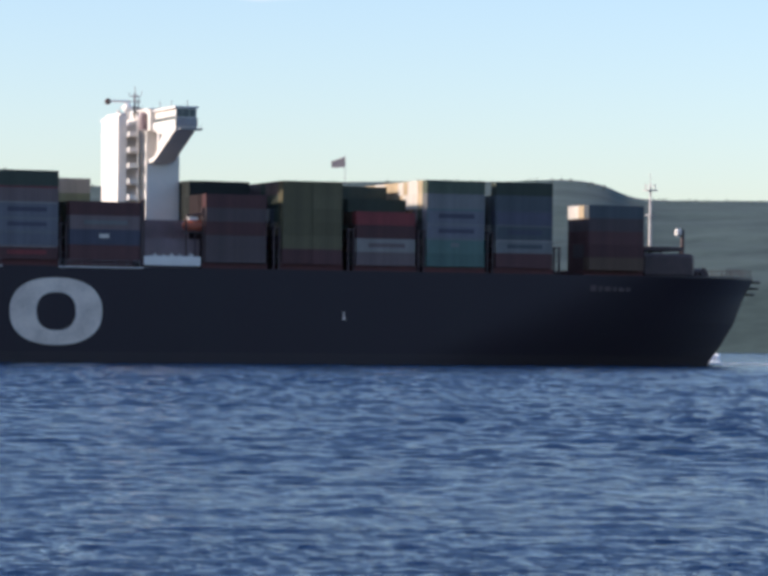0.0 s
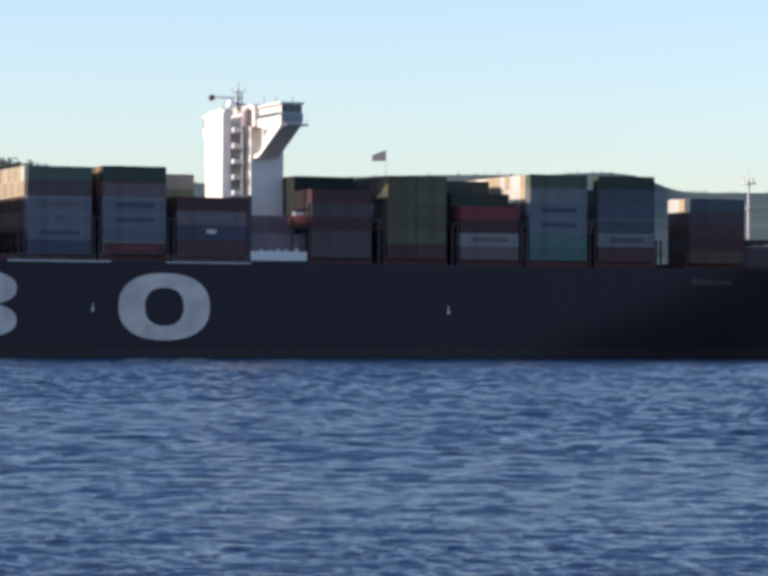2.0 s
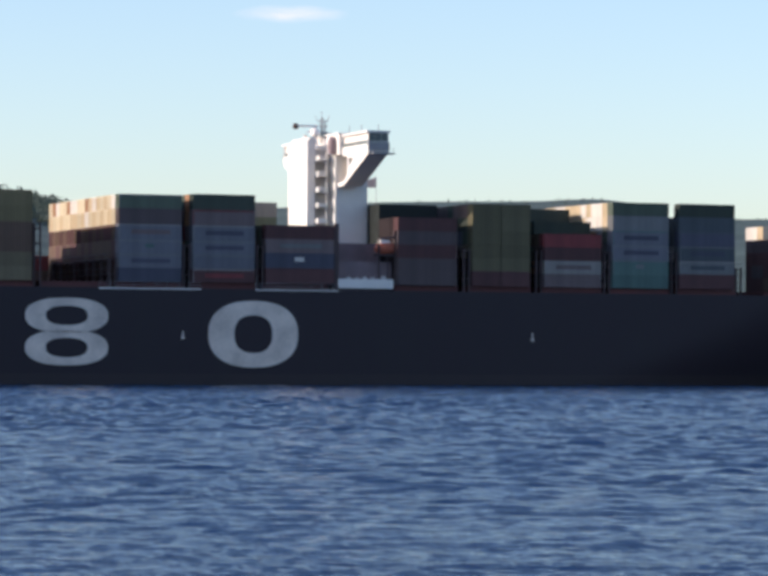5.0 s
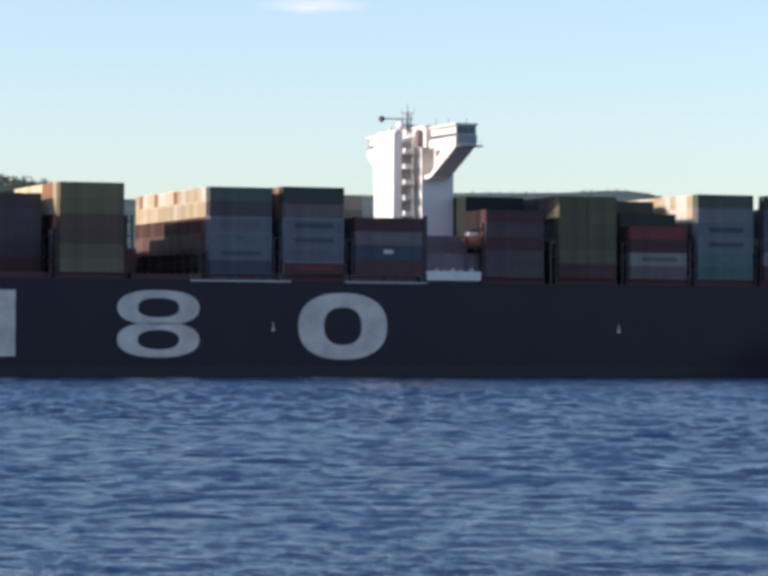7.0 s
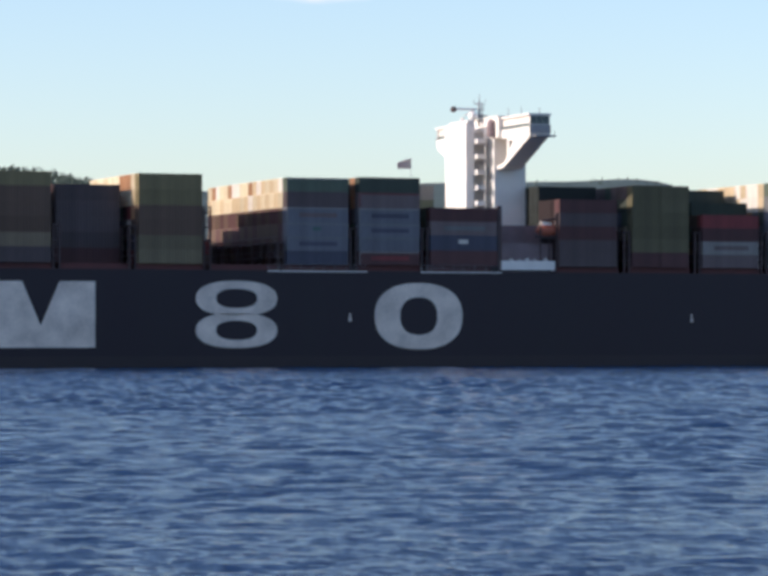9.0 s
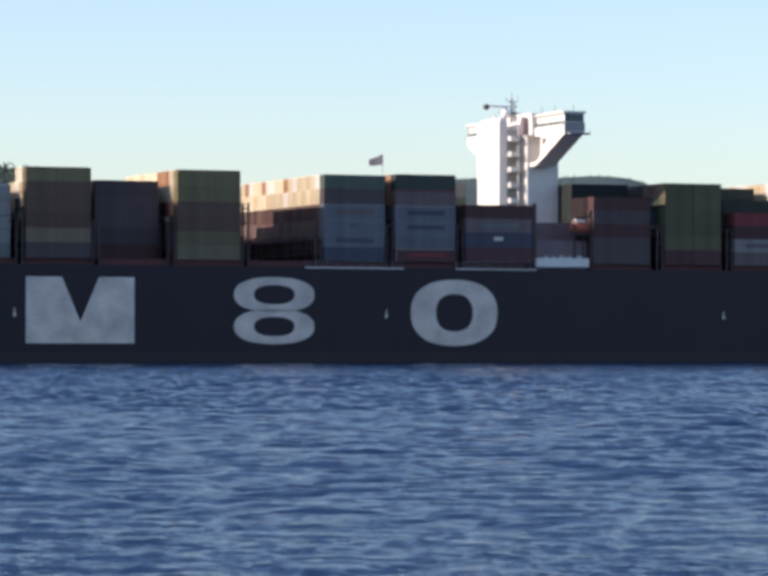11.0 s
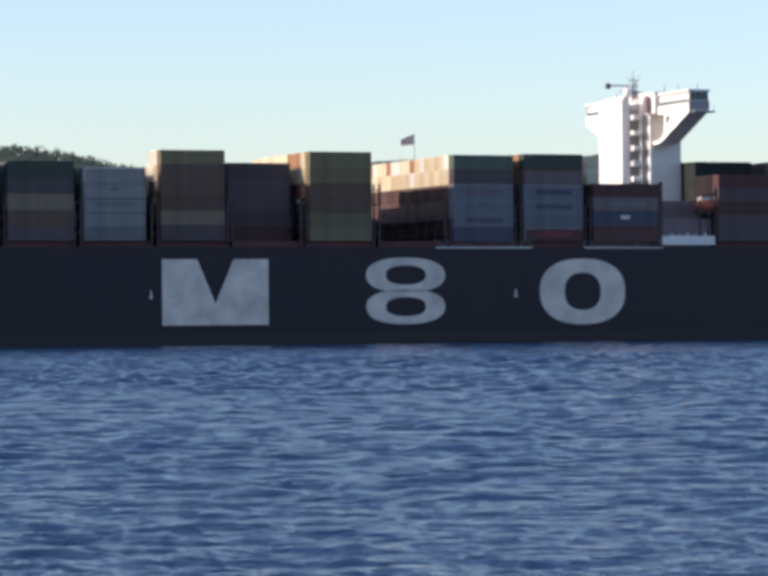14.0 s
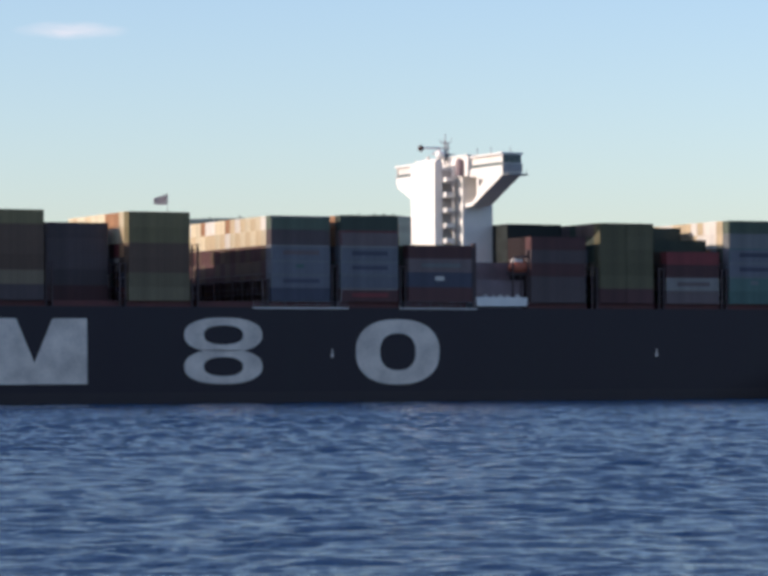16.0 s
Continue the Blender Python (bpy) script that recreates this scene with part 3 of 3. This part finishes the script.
# forecastle
made("breakwater", lambda bm: (box(bm, 117.2, 129.2, 11.0, 37.0, 18.0, 22.9, bevel=0.6), box(bm, 117.6, 127.4, 12.5, 35.5, 23.5, 24.3), [rod(bm, (x, 13.2, 22.8), (x, 13.2, 23.6), 0.25, 6) for x in (118.2, 122.5, 126.9)]), STEEL, ship, "dark red-brown breakwater house on the forecastle")
def bulwark(bm, sgn):
    n = 18
    xs = [112 + (148.6 - 112) * i / n for i in range(n + 1)]
    for a, b in zip(xs, xs[1:]):
        ya, yb = 24 + sgn * half_breadth(a, 18), 24 + sgn * half_breadth(b, 18)
        za, zb = 18.0 + 0.6 * (a - 112) / 34, 18.0 + 0.6 * (b - 112) / 34
        vs = [bm.verts.new(v) for v in ((a, ya, 17.9), (b, yb, 17.9), (b, yb, zb), (a, ya, za))]
        vi = [bm.verts.new((v.co.x, v.co.y - sgn * 0.2, v.co.z)) for v in vs]
        bm.faces.new(vs), bm.faces.new(vi[::-1]), bm.faces.new((vs[3], vs[2], vi[2], vi[3]))
    bmesh.ops.remove_doubles(bm, verts=bm.verts[:], dist=0.001)


for side in (-1, 1):
    made("bulwark", lambda bm: bulwark(bm, side), HULL, ship)
for x, z in ((150.2, 17.3), (149.7, 16.0), (148.9, 14.7)):
    made("fairlead", lambda bm: box(bm, x - 0.9, x + 0.55, 22.9, 25.1, z, z + 0.45, bevel=0.1), HULL, ship)


def foremast_build(bm):
    rod(bm, (125.4, 24, 18), (125.4, 24, 37.6), 0.42, 10, 0.2)
    rod(bm, (125.4, 22.2, 37.2), (125.4, 25.8, 37.2), 0.08, 6)
    box(bm, 124.2, 126.6, 22.8, 25.2, 36.2, 36.4)
    box(bm, 124.6, 126.2, 23.2, 24.8, 31.0, 31.2)
    rod(bm, (125.4, 24, 37.0), (125.4, 24, 40.0), 0.06, 6)
    for dx in (-1.1, 1.1):
        rod(bm, (125.4 + dx, 24, 36.4), (125.4 + dx, 24, 37.6), 0.12, 6)
made("foremast", foremast_build, OFFWHITE, ship, "pale foremast with a small platform")
post = made("bow_light_post", lambda bm: (rod(bm, (132.9, 24, 18), (132.9, 24, 28.3), 0.45, 8), box(bm, 132.2, 133.5, 23.4, 24.6, 21.5, 22.0)), STEEL, ship, "dark light post on the forecastle")
made("bow_light", lambda bm: box(bm, 131.3, 132.5, 23.4, 24.6, 27.0, 28.4, bevel=0.2), WHITE, post, "white lamp box")
for side in (-1, 1):
    def bow_rail(bm):
        xs = [136 + 1.5 * i for i in range(9)]
        at = lambda x: 24 + side * max(0.3, half_breadth(x, 18) - 0.3)
        for x in xs:
            rod(bm, (x, at(x), 18.3), (x, at(x), 19.9), 0.07, 5)
        for a, b in zip(xs, xs[1:]):
            for z in (19.2, 19.9):
                rod(bm, (a, at(a), z), (b, at(b), z), 0.07, 5)
    made("bow_rail", bow_rail, STEEL, ship, "dark railing round the bow")
for x in (129.5, 134.0):
    made("windlass", lambda bm: (box(bm, x - 1.5, x + 1.5, 17.0, 21.0, 18.0, 19.4, bevel=0.15), rod(bm, (x, 16.4, 19.4), (x, 21.6, 19.4), 0.8, 12)), STEEL, ship)


# ---- containers ----
def container_mesh(key, length, high):
    """A corrugated box with corner posts and rails standing proud."""
    bm = bmesh.new()
    L, Wd, H = length, 2.44, high
    n = int(L / 0.56)
    for side, y, out in ((0, 0.06, -0.045), (1, Wd - 0.06, 0.045)):
        cols = []
        for i in range(2 * n + 1):
            x = 0.12 + (L - 0.24) * i / (2 * n)
            dy = out if i % 2 else 0
            cols.append((bm.verts.new((x, y + dy, 0.15)), bm.verts.new((x, y + dy, H - 0.12))))
        for a, b in zip(cols, cols[1:]):
            bm.faces.new((a[0], b[0], b[1], a[1]))
    box(bm, 0.05, L - 0.05, 0.08, Wd - 0.08, 0.1, H - 0.04)
    for x in (0, L - 0.16):
        for y in (0, Wd - 0.16):
            box(bm, x, x + 0.16, y, y + 0.16, 0, H)
    for z in (0.0, H - 0.12):
        for y in (0, Wd - 0.1):
            box(bm, 0.16, L - 0.16, y, y + 0.1, z, z + 0.12)
        for x in (0, L - 0.1):
            box(bm, x, x + 0.1, 0.16, Wd - 0.16, z, z + 0.12)
    return mesh("container_body", bm, BOX[key])


def door_mesh(key, high):
    bm = bmesh.new()
    for y in (0.2, 1.24):
        box(bm, -0.04, 0.04, y, y + 1.0, 0.14, high - 0.14)
        for q in (0.25, 0.72):
            rod(bm, (-0.07, y + q, 0.1), (-0.07, y + q, high - 0.1), 0.035, 5)
    return mesh("container_door", bm, BOX[key])


def bars_mesh(key, length, high, big):
    """Lettering on the side, as a plain bar."""
    bm = bmesh.new()
    if big:
        box(bm, length * 0.2, length * 0.82, -0.012, 0.02, high * 0.36, high * 0.66)
    else:
        box(bm, length * 0.42, length * 0.56, -0.012, 0.02, high * 0.45, high * 0.72)
    return mesh("lettering_bar", bm, BOX[key])


CACHE = {}
MOVING = []
WORDS = {"olive": "faded olive-yellow", "tan": "dusty tan", "brown": "rust-brown", "maroon": "dark maroon", "red": "deep red", "blue": "faded blue",
         "navy": "dark navy", "teal": "blue-green", "green": "mid green", "darkgreen": "very dark green", "grey": "pale grey", "lilac": "lilac-grey",
         "white": "off-white", "mauve": "dull mauve", "orange": "faded orange", "sand": "sand-coloured", "dark": "near-black", "cream": "sun-brightened cream", "khaki": "dull khaki", "slate": "slate-blue", "umber": "shade-darkened oxblood", "pine": "shade-darkened green", "moss": "dull moss-green", "pale": "pale mauve-grey"}


def cached(kind, fn, *a):
    k = (kind, *a)
    if k not in CACHE:
        CACHE[k] = fn(*a)
    return CACHE[k]


def rail_mesh(key, length, high):
    """A worn pale top rail along the outer side."""
    bm = bmesh.new()
    box(bm, 0.2, length - 0.2, -0.03, 0.02, high - 0.3, high - 0.06)
    box(bm, 0.02, 0.2, -0.03, 0.02, 0.1, high - 0.06)
    return mesh("top_rail", bm, BOX[key])


def container(key, x, y, z, length, high, mark=None, big=False, rail=None):
    ob = new("shipping_container", cached("body", container_mesh, key, length, high))
    tagged(ob, WORDS[key] + " corrugated steel shipping container stacked on the ship", "container", "containers on deck")
    d = new("door", cached("door", door_mesh, key, high))
    d.parent = ob
    if mark:
        b = new("lettering_bar", cached("bars", bars_mesh, mark, length, high, big))
        b.parent = ob
    if rail:
        b = new("top_rail", cached("rail", rail_mesh, rail, length, high))
        b.parent = ob
    MOVING.append((ob, Matrix.Translation((x, y, z))))
    return ob


HC, ST = 2.9, 2.59
REST = {}


def rest(key, x, y, z, length, high):
    REST.setdefault(key, []).append((x, y, z, length, high))


PITCH = 2.5
rng = random.Random(11)
MIX = ["brown", "maroon", "blue", "grey", "green", "mauve", "navy", "sand", "orange", "red", "darkgreen", "teal", "white"]


def bay(x0, colours, first=0, heights=None, rows=19, single=1, height_of=None, length=12.19, halves=False, low=None, lit=2, marks=None, end_colours=None, ends=0, pale_rails=None):
    """One bay of stacks. colours: the outer row from the lowest tier up; ends: how many rows inward are single boxes at the top tiers."""
    marks = marks or {}
    tall = heights or [HC] * len(colours)
    for r in range(first, rows):
        y = 0.25 + PITCH * r
        count = len(colours) if height_of is None else height_of(r)
        z = BASE_Z
        for k in range(count):
            h = tall[k] if k < len(tall) else HC
            outer = r - first < single
            # top tiers may take sun-toned end colours, lower ones shade-toned colours
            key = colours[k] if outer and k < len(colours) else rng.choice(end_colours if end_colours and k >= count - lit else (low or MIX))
            if outer or (r - first < ends and k >= count - 3):
                mk, big = marks.get(k, (None, False)) if outer else (None, False)
                if halves and outer:
                    for j in (0, 1):
                        container(key, x0 + j * 6.13, y, z, 6.06, h)
                else:
                    container(key, x0, y, z, length, h, mk, big, (pale_rails or {}).get(k) if outer else None)
            else:
                rest(key, x0, y, z, length, h)
            z += h + 0.01


# pale tones that paint sunlight onto the upper container ends
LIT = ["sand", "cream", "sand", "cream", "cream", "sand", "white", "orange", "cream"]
bay(-150.2, ["maroon", "brown", "blue", "grey", "navy"])
bay(-135.8, ["dark", "slate", "blue", "dark", "darkgreen"], ends=2)
bay(-121.3, ["dark", "brown", "tan", "dark", "darkgreen"], heights=[ST, HC, HC, HC, HC], ends=3, height_of=lambda r: 5 if r < 8 else 4)
bay(-107.2, ["grey", "lilac", "pale", "pale", "pale"], heights=[ST, ST, ST, ST, HC], length=11.6, pale_rails={1: "blue", 2: "slate", 3: "lilac", 4: "white"}, marks={2: ("grey", True), 3: ("grey", False)}, height_of=lambda r: 5 if r != 1 else 4)
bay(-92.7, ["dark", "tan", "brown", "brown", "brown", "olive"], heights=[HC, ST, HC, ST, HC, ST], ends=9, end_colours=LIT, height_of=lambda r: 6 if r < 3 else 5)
bay(-78.3, ["maroon", "dark", "dark", "dark", "dark"], first=2, heights=[HC, HC, HC, HC, HC], ends=2, end_colours=["dark", "maroon"])
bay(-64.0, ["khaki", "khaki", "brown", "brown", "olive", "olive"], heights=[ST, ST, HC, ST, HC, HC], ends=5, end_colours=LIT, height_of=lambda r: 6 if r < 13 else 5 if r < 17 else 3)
bay(-49.6, ["brown", "red"], first=16, heights=[HC, HC])
# brown and maroon below paint in the shadow cast on these ends
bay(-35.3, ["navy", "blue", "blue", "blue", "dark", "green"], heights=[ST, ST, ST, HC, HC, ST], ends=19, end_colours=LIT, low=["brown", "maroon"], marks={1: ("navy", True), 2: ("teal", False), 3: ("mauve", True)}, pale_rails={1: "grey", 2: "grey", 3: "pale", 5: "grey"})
bay(-20.9, ["maroon", "blue", "blue", "blue", "mauve", "darkgreen"], heights=[ST, ST, ST, HC, HC, HC], ends=2, marks={0: ("red", True), 2: ("navy", True), 3: ("navy", True)}, pale_rails={0: "pale", 1: "grey", 2: "grey", 3: "pale", 4: "red"})
bay(-6.5, ["maroon", "navy", "mauve", "maroon"], heights=[HC, HC, ST, ST], length=13.7, marks={1: ("white", False), 2: ("grey", True)}, height_of=lambda r: 4 if r < 13 else 6, end_colours=["grey", "green"], ends=2)
# inner boxes coloured almost black, imitating shade ahead of the tower
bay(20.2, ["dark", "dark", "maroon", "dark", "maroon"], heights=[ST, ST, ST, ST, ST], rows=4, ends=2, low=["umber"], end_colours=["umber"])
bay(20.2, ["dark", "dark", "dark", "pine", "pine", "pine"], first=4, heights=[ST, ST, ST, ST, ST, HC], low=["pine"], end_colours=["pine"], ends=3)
bay(35.6, ["maroon", "moss", "moss", "moss", "moss", "moss"], heights=[HC, ST, ST, ST, ST, ST], halves=True, ends=4, end_colours=["darkgreen", "dark"])
bay(50.8, ["mauve", "pale", "maroon", "red", "brown"], heights=[ST, ST, ST, ST, ST], marks={1: ("mauve", True)}, height_of=lambda r: 4 if r < 2 else (5 if r < 6 else 6), ends=8, end_colours=["darkgreen", "brown"])
# whitish upper ends carry painted sunlight
bay(65.4, ["teal", "teal", "blue", "blue", "grey", "green"], heights=[ST, HC, HC, HC, HC, ST], ends=9, end_colours=["white", "white", "sand"], marks={1: ("grey", False), 2: ("navy", True), 3: ("navy", True)}, pale_rails={1: "grey", 2: "grey", 3: "teal", 4: "grey"})
bay(80.0, ["maroon", "grey", "slate", "navy", "slate", "darkgreen"], heights=[HC, ST, HC, HC, HC, ST], height_of=lambda r: 6 if r < 1 else 5, ends=3, end_colours=["grey", "white"], marks={2: ("navy", True), 1: ("slate", True)}, pale_rails={1: "pale", 2: "grey", 3: "slate"})
# white top ends stand in for sun, dark lower ends for shade
bay(102.5, ["brown", "maroon", "maroon", "dark", "slate"], first=2, rows=6, heights=[ST, ST, ST, ST, ST], ends=8, lit=1, low=["dark", "maroon"], end_colours=["white", "white", "sand"])


def inner_containers():
    keys = sorted(REST)
    verts, faces, mats = [], [], []
    for mi, k in enumerate(keys):
        for x, y, z, L, H in REST[k]:
            b = len(verts)
            for zz in (z, z + H):
                verts += [(x, y, zz), (x + L, y, zz), (x + L, y + 2.44, zz), (x, y + 2.44, zz)]
            for f in ((0, 3, 2, 1), (4, 5, 6, 7), (0, 1, 5, 4), (1, 2, 6, 5), (2, 3, 7, 6), (3, 0, 4, 7)):
                faces.append([b + i for i in f])
                mats.append(mi)
    me = bpy.data.meshes.new("container_stacks")
    me.from_pydata(verts, [], faces)
    me.polygons.foreach_set("material_index", np.array(mats, dtype=np.int32))
    for k in keys:
        me.materials.append(BOX[k])
    ob = tagged(new("container_stacks", me), "mixed coloured shipping containers filling the inner rows", "containers", kind="stuff")
    MOVING.append((ob, Matrix.Identity(4)))


inner_containers()


# ---- foam at the stem ----
def bow_foam():
    rng = random.Random(3)
    bm = bmesh.new()
    # the bow wave runs out from the stem on the sunny side and breaks into a heap of spray
    for i in range(60):
        u = rng.random()
        bmesh.ops.create_icosphere(bm, subdivisions=1, radius=rng.uniform(0.25, 0.5), matrix=Matrix.Translation((140.2 + 9.5 * u + rng.uniform(-0.4, 0.6), 25 + 16 * u + rng.uniform(-0.8, 0.8), 0.1 + 0.5 * rng.random())) @ Matrix.Diagonal((1.3, 1, 0.8, 1)))
    for i in range(120):
        u = rng.random()
        x, y = 148.6 + 2.6 * rng.random(), 41 + 3.0 * rng.random()
        r = rng.uniform(0.35, 0.7) * (1.15 - 0.5 * u)
        bmesh.ops.create_icosphere(bm, subdivisions=1, radius=r, matrix=Matrix.Translation((x - 0.6 * u, y, 2.5 * u)) @ Matrix.Diagonal((1.2, 1, 0.9, 1)))
    for i in range(80):
        u = rng.random() ** 1.4
        bmesh.ops.create_icosphere(bm, subdivisions=1, radius=rng.uniform(0.25, 0.45) * (1 - 0.5 * u), matrix=Matrix.Translation((151 + 18 * u, 44 + 6 * u + rng.uniform(-1, 1), 0.2)) @ Matrix.Diagonal((2.2, 1, 0.5, 1)))
    ob = tagged(new("bow_foam", mesh("bow_foam", bm, FOAM)), "white foam thrown up by the ship's stem", "foam", kind="stuff")
    MOVING.append((ob, Matrix.Identity(4)))


bow_foam()


# ---- flag on the far hill ----
def hill_flag():
    d = 2900.0
    b = radians(4.18)
    x, y = d * math.sin(b), d * math.cos(b)
    g = ground_height(x, y)
    top = 5 + d * math.tan(radians(3.17))
    ob = tagged(new("flagpole"), "tall flagpole with a large red flag on the ridge", "flagpole")
    ob.location = (x, y, 0)
    made("pole", lambda bm: rod(bm, (0, 0, g - 1), (0, 0, top), 0.3, 8, 0.18), GREY, ob)
    piece = []
    for k in range(5):
        def strip(bm, k=k):
            w = 2.4
            a, c = -w * k - 0.1, -w * (k + 1) - 0.1
            drop0, drop1 = 0.9 * k, 0.9 * (k + 1)
            prism(bm, [(a, top - drop0 - 0.4), (c, top - drop1 - 0.4), (c, top - drop1 - 0.4 - (8.6 - 0.8 * k)), (a, top - drop0 - 0.4 - (9.3 - 0.8 * k))][::-1], 0.5 * math.sin(k * 1.4) - 0.05, 0.5 * math.sin(k * 1.4) + 0.05)
        piece.append(made("flag_strip", strip, CLOTH, ob, "red flag cloth"))
    return ob, piece


flagpole, flag_strips = hill_flag()


# ---- what moves ----
def motions():
    ends = (0.0, 16.0)
    walk(ship, [(t, ship_pose(t)) for t in ends])
    for ob, m in MOVING:
        walk(ob, [(t, ship_pose(t) @ m) for t in ends])
    walk(water, [(0.0, pose(0, 0, 0)), (16.0, pose(-11.0, -9.0, 0))])
    for k, ob in enumerate(flag_strips):
        walk(ob, [(0.5 * i, pose(0, 0.35 * k * math.sin(i * 1.9 - k * 0.9), 0.12 * k * math.sin(i * 2.3 - k * 0.8))) for i in range(33)])


motions()
